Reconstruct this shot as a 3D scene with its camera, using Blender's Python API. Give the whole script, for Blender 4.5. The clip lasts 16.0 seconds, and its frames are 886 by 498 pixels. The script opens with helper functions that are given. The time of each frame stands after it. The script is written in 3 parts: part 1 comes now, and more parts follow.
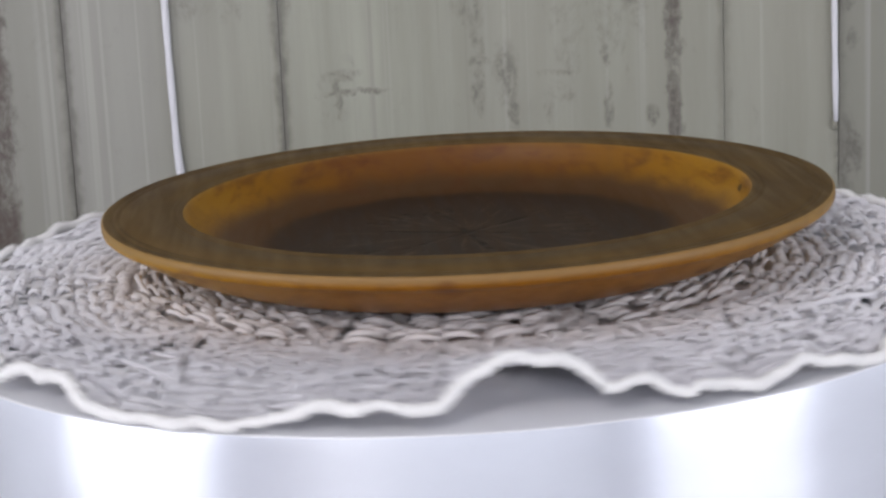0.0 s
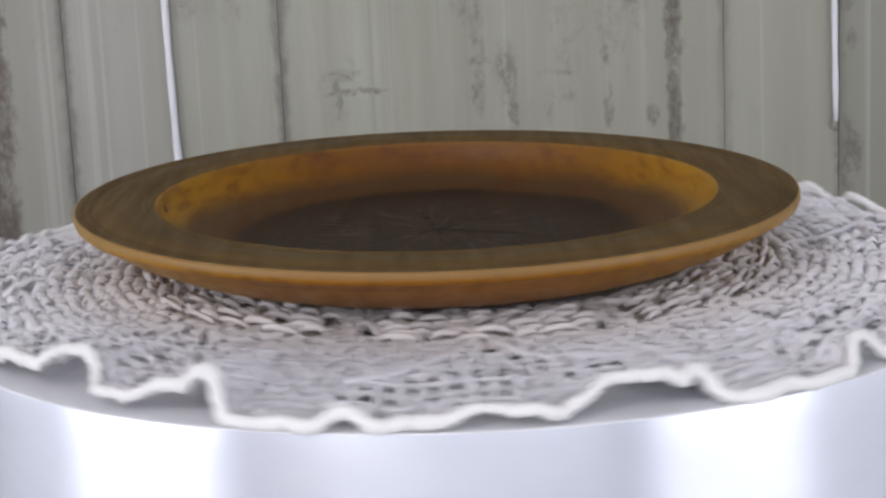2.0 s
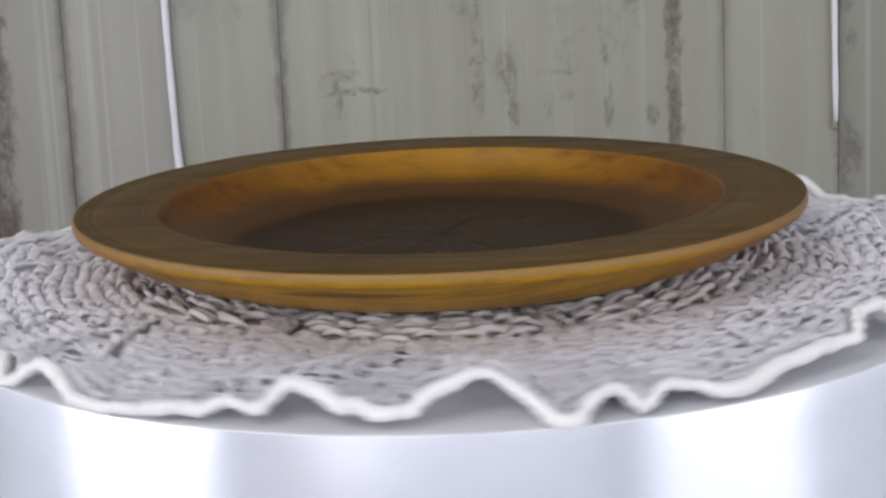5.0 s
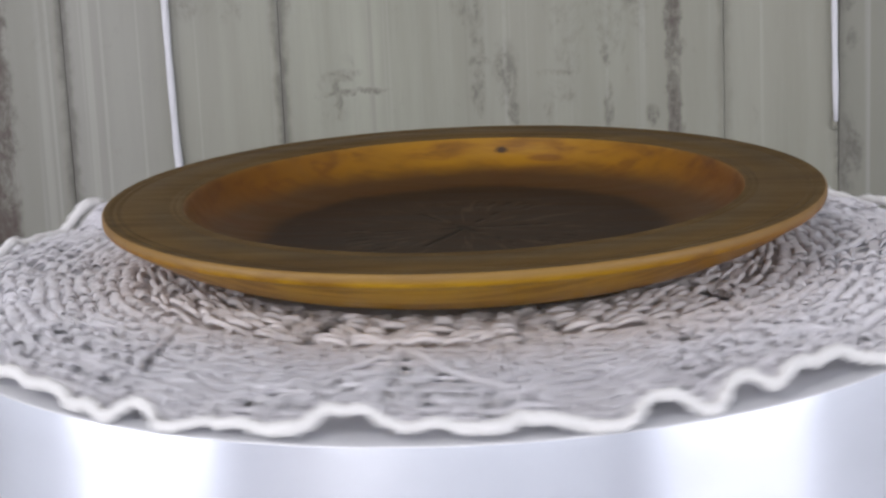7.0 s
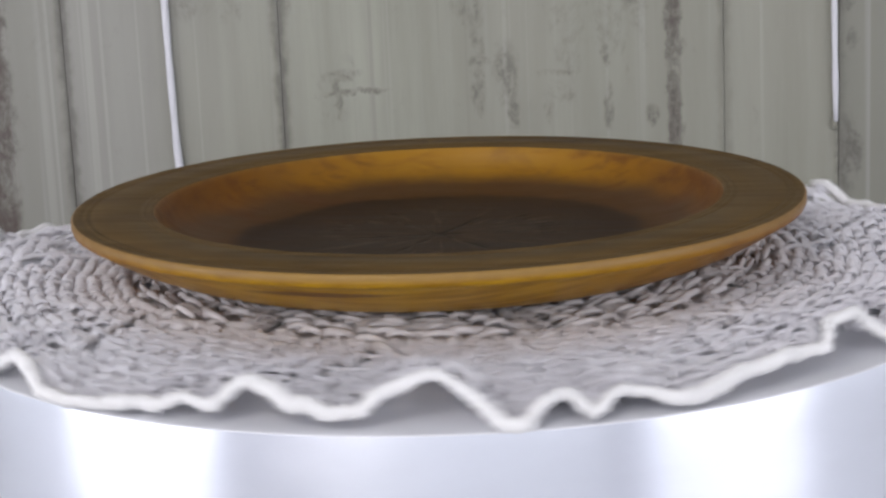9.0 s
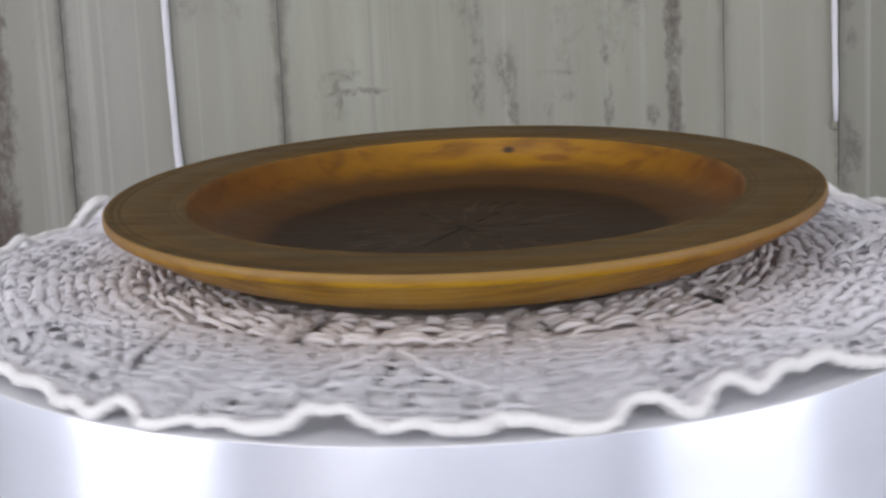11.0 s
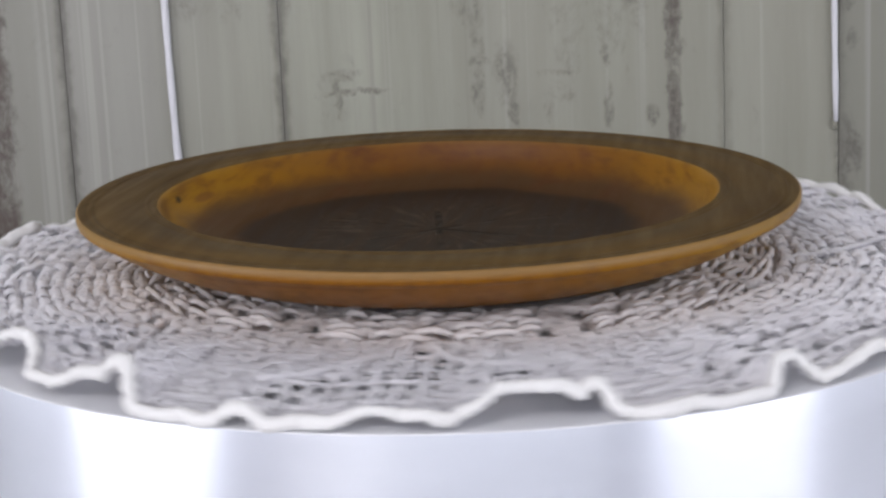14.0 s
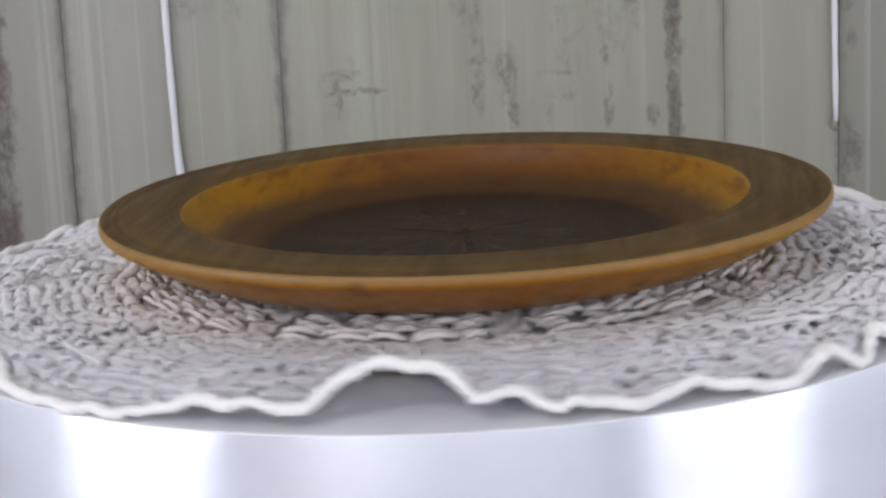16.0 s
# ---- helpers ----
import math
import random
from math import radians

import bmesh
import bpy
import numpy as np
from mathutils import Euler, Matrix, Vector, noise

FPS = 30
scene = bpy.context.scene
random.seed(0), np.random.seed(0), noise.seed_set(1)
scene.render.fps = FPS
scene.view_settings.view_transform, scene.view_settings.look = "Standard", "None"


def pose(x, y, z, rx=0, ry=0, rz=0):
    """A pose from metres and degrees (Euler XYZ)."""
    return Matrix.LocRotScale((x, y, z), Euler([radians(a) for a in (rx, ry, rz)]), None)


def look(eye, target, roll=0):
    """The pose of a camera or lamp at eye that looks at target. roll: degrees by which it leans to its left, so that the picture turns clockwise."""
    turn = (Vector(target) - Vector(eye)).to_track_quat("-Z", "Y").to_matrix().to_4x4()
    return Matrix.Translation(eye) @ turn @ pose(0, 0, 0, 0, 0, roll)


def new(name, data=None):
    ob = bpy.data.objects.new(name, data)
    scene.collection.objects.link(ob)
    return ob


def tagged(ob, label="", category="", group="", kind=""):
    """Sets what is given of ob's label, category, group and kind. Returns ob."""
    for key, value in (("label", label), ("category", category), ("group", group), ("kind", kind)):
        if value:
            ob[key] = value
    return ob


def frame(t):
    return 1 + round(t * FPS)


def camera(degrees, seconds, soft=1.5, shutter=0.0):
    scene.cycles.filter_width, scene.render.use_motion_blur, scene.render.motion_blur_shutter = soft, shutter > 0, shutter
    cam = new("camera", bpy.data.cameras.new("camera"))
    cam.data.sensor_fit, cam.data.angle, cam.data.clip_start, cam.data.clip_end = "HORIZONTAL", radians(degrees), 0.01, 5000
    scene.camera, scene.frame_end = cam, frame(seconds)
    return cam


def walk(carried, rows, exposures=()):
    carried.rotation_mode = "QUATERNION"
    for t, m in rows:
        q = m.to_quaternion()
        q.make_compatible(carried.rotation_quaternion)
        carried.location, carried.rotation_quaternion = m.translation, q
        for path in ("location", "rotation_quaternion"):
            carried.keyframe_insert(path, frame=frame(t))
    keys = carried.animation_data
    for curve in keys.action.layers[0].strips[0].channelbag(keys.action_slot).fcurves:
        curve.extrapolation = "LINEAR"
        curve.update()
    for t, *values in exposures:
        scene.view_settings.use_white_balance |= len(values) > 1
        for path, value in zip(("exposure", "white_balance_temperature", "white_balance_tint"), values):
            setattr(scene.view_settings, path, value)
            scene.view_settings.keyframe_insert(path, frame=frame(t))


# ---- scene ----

# World: table top at z = 0, spin axis of the turntable through x = y = 0, camera on the -y side.
RIM = 0.12          # height of the plate's rim above the table
cam = camera(26.0, 16.0, soft=2.6, shutter=0.42)
EYE = pose(-0.00346, -0.6246, RIM + 0.12115, 77.247, 2.393, -0.541)
walk(cam, [(0.0, EYE), (16.0, EYE)], exposures=[(0.0, 0.25, 6700, 11.0), (16.0, 0.25, 6700, 11.0)])

# ---- world and lights ----
world = bpy.data.worlds.new("world")
scene.world = world
world.use_nodes = True
world.node_tree.nodes["Background"].inputs[0].default_value = (0.55, 0.6, 0.7, 1)
world.node_tree.nodes["Background"].inputs[1].default_value = 0.05


def area_lamp(name, m, sx, sy, watts, colour):
    data = bpy.data.lights.new(name, "AREA")
    data.shape, data.size, data.size_y, data.energy, data.color = "RECTANGLE", sx, sy, watts, colour
    ob = new(name, data)
    ob.matrix_world = m
    return ob


# unseen lamps: a low side pair that makes the drum's two bright streaks
area_lamp("unseen_soft_light", look((-1.27, -0.66, 0.17), (0, -0.3, 0.14)), 0.86, 0.30, 4.6, (0.88, 0.91, 1.0))
area_lamp("unseen_soft_light", look((1.27, -1.02, 0.17), (0, -0.40, 0.14)), 0.98, 0.30, 4.8, (0.88, 0.91, 1.0))
# dimmer lamps added beside them to lift the outer ends of the drum
area_lamp("unseen_soft_light", look((-1.27, 0.06, 0.17), (0, 0.06, 0.17)), 0.50, 0.30, 0.8, (0.86, 0.90, 1.0))
area_lamp("unseen_soft_light", look((1.27, -0.17, 0.17), (0, -0.17, 0.17)), 0.64, 0.30, 0.95, (0.86, 0.90, 1.0))
# wide lamp added in front to brighten the drum's middle and the doily
area_lamp("unseen_soft_light", look((0, -2.26, 0.66), (0, 0, 0.30)), 2.4, 1.1, 13.5, (0.88, 0.915, 1.0))
# high lamp added on the left, unseen, as the main light from above
area_lamp("unseen_top_light", look((-0.85, -1.6, 1.70), (0, 0, 0.1)), 0.8, 0.8, 17.5, (1.0, 0.965, 0.975))


# ---- materials ----
class Nodes:
    """Short hand for building a node material."""

    def __init__(self, name):
        self.mat = bpy.data.materials.new(name)
        self.mat.use_nodes = True
        self.tree = self.mat.node_tree
        self.bsdf = self.tree.nodes["Principled BSDF"]
        self.coord = self.tree.nodes.new("ShaderNodeTexCoord").outputs["Object"]

    def put(self, socket, value):
        if isinstance(value, bpy.types.NodeSocket):
            self.tree.links.new(value, socket)
        elif isinstance(value, (tuple, list)) and len(value) == 3 and socket.type == "RGBA":
            socket.default_value = (*value, 1)
        else:
            socket.default_value = value

    def math(self, op, a, b=0.0, c=0.0):
        n = self.tree.nodes.new("ShaderNodeMath")
        n.operation = op
        for s, v in zip(n.inputs, (a, b, c)):
            self.put(s, v)
        return n.outputs[0]

    def noise(self, scale, detail=4, rough=0.55, vector=None, distortion=0.0):
        n = self.tree.nodes.new("ShaderNodeTexNoise")
        self.put(n.inputs["Vector"], vector or self.coord)
        n.inputs["Scale"].default_value, n.inputs["Detail"].default_value = scale, detail
        n.inputs["Roughness"].default_value, n.inputs["Distortion"].default_value = rough, distortion
        return n.outputs["Fac"]

    def mapped(self, scale=(1, 1, 1), loc=(0, 0, 0), rot=(0, 0, 0), vector=None):
        n = self.tree.nodes.new("ShaderNodeMapping")
        self.put(n.inputs["Vector"], vector or self.coord)
        n.inputs["Scale"].default_value, n.inputs["Location"].default_value = scale, loc
        n.inputs["Rotation"].default_value = rot
        return n.outputs[0]

    def xyz(self, vector=None):
        n = self.tree.nodes.new("ShaderNodeSeparateXYZ")
        self.put(n.inputs[0], vector or self.coord)
        return n.outputs[0], n.outputs[1], n.outputs[2]

    def ramp(self, fac, stops):
        n = self.tree.nodes.new("ShaderNodeValToRGB")
        while len(n.color_ramp.elements) < len(stops):
            n.color_ramp.elements.new(0.5)
        for e, (p, c) in zip(n.color_ramp.elements, stops):
            e.position, e.color = p, ((c, c, c, 1) if isinstance(c, (int, float)) else (*c, 1))
        self.put(n.inputs[0], fac)
        return n.outputs[0]

    def step(self, v, lo, hi, out0=0.0, out1=1.0):
        n = self.tree.nodes.new("ShaderNodeMapRange")
        n.interpolation_type = "SMOOTHSTEP"
        for s, x in zip(n.inputs, (v, lo, hi, out0, out1)):
            self.put(s, x)
        return n.outputs[0]

    def mix(self, fac, a, b, kind="MIX"):
        n = self.tree.nodes.new("ShaderNodeMix")
        n.data_type, n.blend_type = "RGBA", kind
        self.put(n.inputs[0], fac), self.put(n.inputs[6], a), self.put(n.inputs[7], b)
        return n.outputs[2]

    def bump(self, height, strength=0.3, distance=0.001, normal=None):
        n = self.tree.nodes.new("ShaderNodeBump")
        n.inputs["Strength"].default_value, n.inputs["Distance"].default_value = strength, distance
        self.put(n.inputs["Height"], height)
        if normal:
            self.put(n.inputs["Normal"], normal)
        return n.outputs[0]

    def random(self):
        return self.tree.nodes.new("ShaderNodeObjectInfo").outputs["Random"]

    def done(self, **inputs):
        for key, value in inputs.items():
            self.put(self.bsdf.inputs[key.replace("_", " ")], value)
        return self.mat


SEAMS = [-1.25, -1.135, -1.02, -0.908, -0.795, -0.682, -0.57, -0.457, -0.305, -0.1936, -0.0828, 0.1453, 0.2046,
         0.318, 0.431, 0.545, 0.658, 0.771, 0.884, 0.997, 1.11, 1.22]


def plank_paint():
    """Distressed pale grey-green paint on boards, in world metres (x across, z up)."""
    n = Nodes("plank_paint")
    geo = n.tree.nodes.new("ShaderNodeNewGeometry").outputs["Position"]
    x, y, z = n.xyz(geo)
    streak = n.noise(1.0, 5, 0.6, n.mapped((55, 1, 3.5), vector=geo))
    broad = n.noise(1.0, 3, 0.5, n.mapped((9, 1, 3), (3, 0, 1), vector=geo))
    fine = n.noise(1.0, 6, 0.7, n.mapped((420, 1, 90), vector=geo))
    flake = n.noise(1.0, 6, 0.72, n.mapped((70, 1, 48), (1.7, 0, 4), vector=geo), 0.6)
    paint = n.mix(n.step(streak, 0.25, 0.75), (0.262, 0.263, 0.214), (0.342, 0.346, 0.288))
    paint = n.mix(n.step(n.math("ADD", x, n.math("MULTIPLY", broad, 0.16)), 0.02, -0.10, 0.0, 0.5), paint, (0.278, 0.268, 0.262))
    paint = n.mix(n.math("MULTIPLY", n.step(broad, 0.38, 0.75), 0.5), paint, (0.26, 0.25, 0.21))
    paint = n.mix(n.math("MULTIPLY", n.step(fine, 0.5, 0.85), 0.18), paint, (0.23, 0.215, 0.185))
    # the boards at both ends are toned darker
    dull = n.math("MAXIMUM", n.step(x, 0.2040, 0.2050), n.math("MULTIPLY", n.step(x, -0.1930, -0.1940), 0.55))
    paint = n.mix(n.math("MULTIPLY", dull, 0.75), paint, (0.205, 0.203, 0.172))
    # worn places: (x, z, half width, half height, how bare)
    worn = [(-0.231, 0.14, 0.009, 0.30, 1.0), (0.1196, 0.13, 0.0045, 0.075, 1.0), (0.0187, 0.1163, 0.006, 0.003, 1.0), (0.0187, 0.125, 0.004, 0.03, 0.7),
            (-0.043, 0.1036, 0.016, 0.0018, 0.95), (-0.0545, 0.100, 0.002, 0.012, 0.7), (-0.050, 0.1135, 0.011, 0.003, 0.5), (0.033, 0.11, 0.006, 0.018, 0.7),
            (0.036, 0.088, 0.003, 0.010, 0.8), (0.059, 0.1090, 0.013, 0.002, 0.75), (0.064, 0.118, 0.010, 0.03, 0.5), (0.0842, 0.1175, 0.0022, 0.006, 0.95),
            (0.0858, 0.090, 0.0026, 0.014, 0.9), (0.108, 0.085, 0.0035, 0.006, 0.9), (-0.120, 0.150, 0.018, 0.008, 0.6), (0.212, 0.121, 0.0025, 0.006, 0.85), (0.2095, 0.060, 0.007, 0.022, 0.95), (0.2075, 0.142, 0.006, 0.006, 0.7), (-0.0795, 0.155, 0.004, 0.02, 0.7),
            (0.077, 0.138, 0.016, 0.022, 0.42), (0.052, 0.094, 0.012, 0.008, 0.4), (0.017, 0.146, 0.010, 0.014, 0.5), (0.098, 0.128, 0.008, 0.03, 0.4), (-0.052, 0.089, 0.010, 0.010, 0.35)]
    wob = n.noise(1.0, 4, 0.6, n.mapped((160, 1, 110), (9, 0, 5), vector=geo))
    x = n.math("ADD", x, n.math("MULTIPLY", n.math("SUBTRACT", wob, 0.5), 0.007))
    z = n.math("ADD", z, n.math("MULTIPLY", n.math("SUBTRACT", flake, 0.5), 0.012))
    total = None
    for wx, wz, hx, hz, amount in worn:
        ex = n.math("POWER", n.math("MULTIPLY", n.math("SUBTRACT", x, wx), 1 / hx), 2.0)
        ez = n.math("POWER", n.math("MULTIPLY", n.math("SUBTRACT", z, wz), 1 / hz), 2.0)
        spot = n.math("MULTIPLY", n.step(n.math("ADD", ex, ez), 0.0, 2.2, 1.0, 0.0), amount)
        total = spot if total is None else n.math("MAXIMUM", total, spot)
    bare = n.step(n.math("ADD", flake, n.math("MULTIPLY", total, 0.42)), 0.60, 0.98)
    crumble = n.noise(1.0, 5, 0.7, n.mapped((330, 1, 210), (2, 0, 8), vector=geo))
    bare = n.math("MULTIPLY", bare, n.step(crumble, 0.33, 0.60, 0.15, 1.0))
    sprinkle = n.step(n.math("ADD", flake, n.math("MULTIPLY", streak, 0.3)), 0.76, 1.0)
    bare = n.math("MAXIMUM", n.math("MULTIPLY", bare, 0.88), n.math("MULTIPLY", sprinkle, 0.4))
    line = n.noise(1.0, 2, 0.5, n.mapped((210, 1, 1.2), (4, 0, 3), vector=geo))
    paint = n.mix(n.math("MULTIPLY", n.step(line, 0.60, 0.75), 0.35), paint, (0.20, 0.19, 0.165))
    paint = n.mix(n.math("MULTIPLY", n.step(line, 0.40, 0.28), 0.30), paint, (0.44, 0.43, 0.40))
    # uneven dark lines along the joints
    joint = None
    for seam in SEAMS:
        if abs(seam) < 0.4:
            near = n.step(n.math("ABSOLUTE", n.math("SUBTRACT", x, seam)), 0.0, 0.0055, 0.95 if seam < 0 else 0.5, 0.0)
            joint = near if joint is None else n.math("MAXIMUM", joint, near)
    joint = n.math("MULTIPLY", joint, n.step(n.noise(1.0, 3, 0.6, n.mapped((30, 1, 14), (7, 0, 2), vector=geo)), 0.25, 0.7, 0.5, 0.8))
    wood = n.mix(fine, (0.072, 0.066, 0.056), (0.165, 0.155, 0.132))
    colour = n.mix(n.math("MULTIPLY", bare, 0.97), paint, wood)
    strip = n.math("MAXIMUM", n.step(n.math("ABSOLUTE", n.math("ADD", x, 0.2330)), 0.006, 0.012, 1.0, 0.0), n.step(n.math("ABSOLUTE", n.math("SUBTRACT", x, 0.1196)), 0.001, 0.005, 0.55, 0.0))
    colour = n.mix(n.math("MULTIPLY", strip, n.step(n.math("ADD", flake, n.math("MULTIPLY", wob, 0.6)), 0.55, 1.0)), colour, (0.080, 0.056, 0.048))
    colour = n.mix(joint, colour, (0.085, 0.078, 0.067))
    relief = n.math("SUBTRACT", n.math("MULTIPLY", fine, 0.35), bare)
    return n.done(Base_Color=colour, Roughness=0.62, Normal=n.bump(relief, 0.3, 0.0006))


def plain_paint(name, colour, rough=0.7):
    n = Nodes(name)
    grain = n.noise(160, 4)
    cloud = n.noise(2.5, 3)
    tint = n.mix(n.step(cloud, 0.3, 0.7), tuple(c * 0.93 for c in colour), colour)
    return n.done(Base_Color=tint, Roughness=rough, Normal=n.bump(grain, 0.15, 0.0006))


def brushed_metal(name, rough, aniso, colour=(0.78, 0.79, 0.82), metallic=1.0):
    """Spun aluminium: fine lines run round the axis."""
    n = Nodes(name)
    x, y, z = n.xyz()
    r = n.math("SQRT", n.math("ADD", n.math("MULTIPLY", x, x), n.math("MULTIPLY", y, y)))
    comb = n.tree.nodes.new("ShaderNodeCombineXYZ")
    n.put(comb.inputs[0], n.math("MULTIPLY", r, 2500.0)), n.put(comb.inputs[1], n.math("MULTIPLY", z, 2500.0))
    lines = n.noise(1.0, 3, 0.6, comb.outputs[0])
    dents = n.noise(14, 2)
    smears = n.noise(38, 4, 0.6, n.mapped((1, 1, 2.5)))
    tangent = n.tree.nodes.new("ShaderNodeTangent")
    tangent.direction_type, tangent.axis = "RADIAL", "Z"
    normal = n.bump(dents, 0.10, 0.004, n.bump(lines, 0.04, 0.0003))
    n.put(n.bsdf.inputs["Tangent"], tangent.outputs[0])
    return n.done(Base_Color=n.mix(smears, tuple(c * 0.93 for c in colour), colour), Metallic=metallic,
                  Roughness=n.step(smears, 0.2, 0.8, rough * 0.88, rough * 1.1), Anisotropic=aniso, Anisotropic_Rotation=0.25, Normal=normal)


def yarn(name, colour, pale):
    """Cotton yarn: matt, plied, slightly soiled, with the plate's warm bounce tinted in near it."""
    n = Nodes(name)
    soil = n.noise(26, 4)
    ply = n.noise(900, 3, 0.6)
    island = n.tree.nodes.new("ShaderNodeNewGeometry").outputs["Random Per Island"]
    tone = n.mix(n.step(soil, 0.35, 0.7), colour, pale)
    r = polar(n)[0]
    # beige near the plate: its warm bounce put into the colour, with some soil
    tone = n.mix(n.step(n.math("ADD", r, n.math("MULTIPLY", soil, 0.03)), 0.112, 0.150, 0.75, 0.0), tone, (colour[0] * 0.98, colour[1] * 0.915, colour[2] * 0.84))
    tone = n.mix(n.math("MULTIPLY", island, 0.3), tone, tuple(c * 0.78 for c in colour))
    return n.done(Base_Color=tone, Roughness=0.9, Sheen_Weight=0.15, Normal=n.bump(ply, 0.5, 0.0006))


def polar(n):
    x, y, z = n.xyz()
    r = n.math("SQRT", n.math("ADD", n.math("MULTIPLY", x, x), n.math("MULTIPLY", y, y)))
    return r, n.math("ARCTAN2", y, x), x, y, z


def grain_noise(n, along, across, seed=0.0, detail=5):
    return n.noise(1.0, detail, 0.6, n.mapped((across, along, across), (seed, seed, seed)), 0.4)


def side_grain(n, angle):
    """1 where the turned wall shows side grain, 0 where it shows end grain."""
    return n.math("POWER", n.math("ABSOLUTE", n.math("COSINE", angle)), 2.7)


def blot(n, angle, r, a0, r0, ha, hr):
    """A soft spot at angle a0 (degrees) and radius r0 of the plate."""
    da = n.math("SUBTRACT", angle, radians(a0))
    da = n.math("ARCTAN2", n.math("SINE", da), n.math("COSINE", da))
    ea = n.math("POWER", n.math("MULTIPLY", da, 1 / radians(ha)), 2.0)
    er = n.math("POWER", n.math("MULTIPLY", n.math("SUBTRACT", r, r0), 1 / hr), 2.0)
    return n.step(n.math("ADD", ea, er), 0.3, 1.3, 1.0, 0.0)


def wood_rim():
    n = Nodes("waxed_rim_wood")
    r, a, x, y, z = polar(n)
    g = grain_noise(n, 18, 260)
    big = grain_noise(n, 9, 60, 3.0, 3)
    tone = n.mix(n.step(g, 0.3, 0.72), (0.098, 0.057, 0.018), (0.140, 0.087, 0.031))
    tone = n.mix(n.math("MULTIPLY", n.step(big, 0.5, 0.72), 0.55), tone, (0.055, 0.030, 0.012))
    fleck = n.noise(240, 3, 0.6)
    tone = n.mix(n.math("MULTIPLY", n.step(fleck, 0.62, 0.78), 0.35), tone, (0.20, 0.13, 0.06))
    tone = n.mix(n.math("MULTIPLY", n.step(n.noise(26, 4), 0.5, 0.72), 0.4), tone, (0.060, 0.036, 0.014))
    rings = n.noise(1.0, 2, 0.5, ringed(n, r, 3000))
    return n.done(Base_Color=tone, Roughness=n.step(g, 0.2, 0.8, 0.58, 0.48), Specular_IOR_Level=0.09,
                  Normal=n.bump(n.math("ADD", g, n.math("MULTIPLY", rings, 0.6)), 0.18, 0.0004))


def ringed(n, r, scale):
    comb = n.tree.nodes.new("ShaderNodeCombineXYZ")
    n.put(comb.inputs[0], n.math("MULTIPLY", r, scale))
    return comb.outputs[0]


def wood_well():
    n = Nodes("varnished_well_wood")
    r, a, x, y, z = polar(n)
    side = side_grain(n, a)
    g = grain_noise(n, 20, 190, 5.0)
    cloud = n.noise(34, 4)
    amber = n.mix(side, (0.146, 0.052, 0.004), (0.350, 0.165, 0.004))
    amber = n.mix(n.math("MULTIPLY", n.step(n.math("ADD", g, n.math("MULTIPLY", cloud, 0.5)), 0.7, 0.95), 0.6), amber, (0.10, 0.028, 0.005))
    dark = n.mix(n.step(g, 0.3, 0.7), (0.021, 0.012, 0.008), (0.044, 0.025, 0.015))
    # brown band between dark floor and amber, partly the wall's shade as colour
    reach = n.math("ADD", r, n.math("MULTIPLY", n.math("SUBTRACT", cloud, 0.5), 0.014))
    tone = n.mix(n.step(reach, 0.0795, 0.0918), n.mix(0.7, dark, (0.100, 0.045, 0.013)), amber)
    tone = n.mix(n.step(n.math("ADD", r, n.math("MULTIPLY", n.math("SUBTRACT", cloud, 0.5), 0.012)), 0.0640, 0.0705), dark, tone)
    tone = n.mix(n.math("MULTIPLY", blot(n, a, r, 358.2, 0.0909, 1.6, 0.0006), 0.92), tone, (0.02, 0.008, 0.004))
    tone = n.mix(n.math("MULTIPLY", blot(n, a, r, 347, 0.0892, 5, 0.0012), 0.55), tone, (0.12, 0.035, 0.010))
    # pale lip: the edge's highlight line put into the colour
    lip = n.step(r, 0.0919, 0.0929)
    tone = n.mix(n.math("MULTIPLY", lip, 0.15), tone, (0.42, 0.26, 0.08))
    # dark mottling in the varnish, and pale scratches in the floor's rough cut
    mottle = n.noise(1.0, 5, 0.65, n.mapped((48, 30, 90), (6, 2, 4)), 0.8)
    tone = n.mix(n.math("MULTIPLY", n.math("MULTIPLY", n.step(mottle, 0.5, 0.68), n.step(side, 0.15, 0.8, 0.65, 0.25)), n.step(r, 0.066, 0.074)), tone, (0.085, 0.026, 0.006))
    scratch = n.noise(1.0, 4, 0.65, n.mapped((260, 90, 1), (3, 8, 1)), 1.2)
    tone = n.mix(n.math("MULTIPLY", n.step(scratch, 0.56, 0.72), n.step(r, 0.048, 0.066, 0.4, 0.1)), tone, (0.100, 0.068, 0.044))
    # carved star and its rows of ticks
    star = n.math("MULTIPLY", n.math("ABSOLUTE", n.math("SINE", n.math("MULTIPLY", n.math("ADD", a, 0.35), 3.0))), r)
    cut = n.math("MULTIPLY", n.step(star, 0.0007, 0.0042, 1.0, 0.0), n.step(r, 0.026, 0.031, 1.0, 0.0))
    tick = n.step(n.math("COSINE", n.math("MULTIPLY", a, 46.0)), 0.1, 0.7)
    band = n.math("MULTIPLY", n.step(r, 0.033, 0.0345), n.step(r, 0.0405, 0.042, 1.0, 0.0))
    gate = n.step(n.math("SINE", n.math("MULTIPLY", n.math("ADD", a, 0.6), 3.0)), -0.1, 0.4)
    cut = n.math("MAXIMUM", cut, n.math("MULTIPLY", n.math("MULTIPLY", tick, band), n.math("MULTIPLY", gate, 0.7)))
    comb = n.tree.nodes.new("ShaderNodeCombineXYZ")
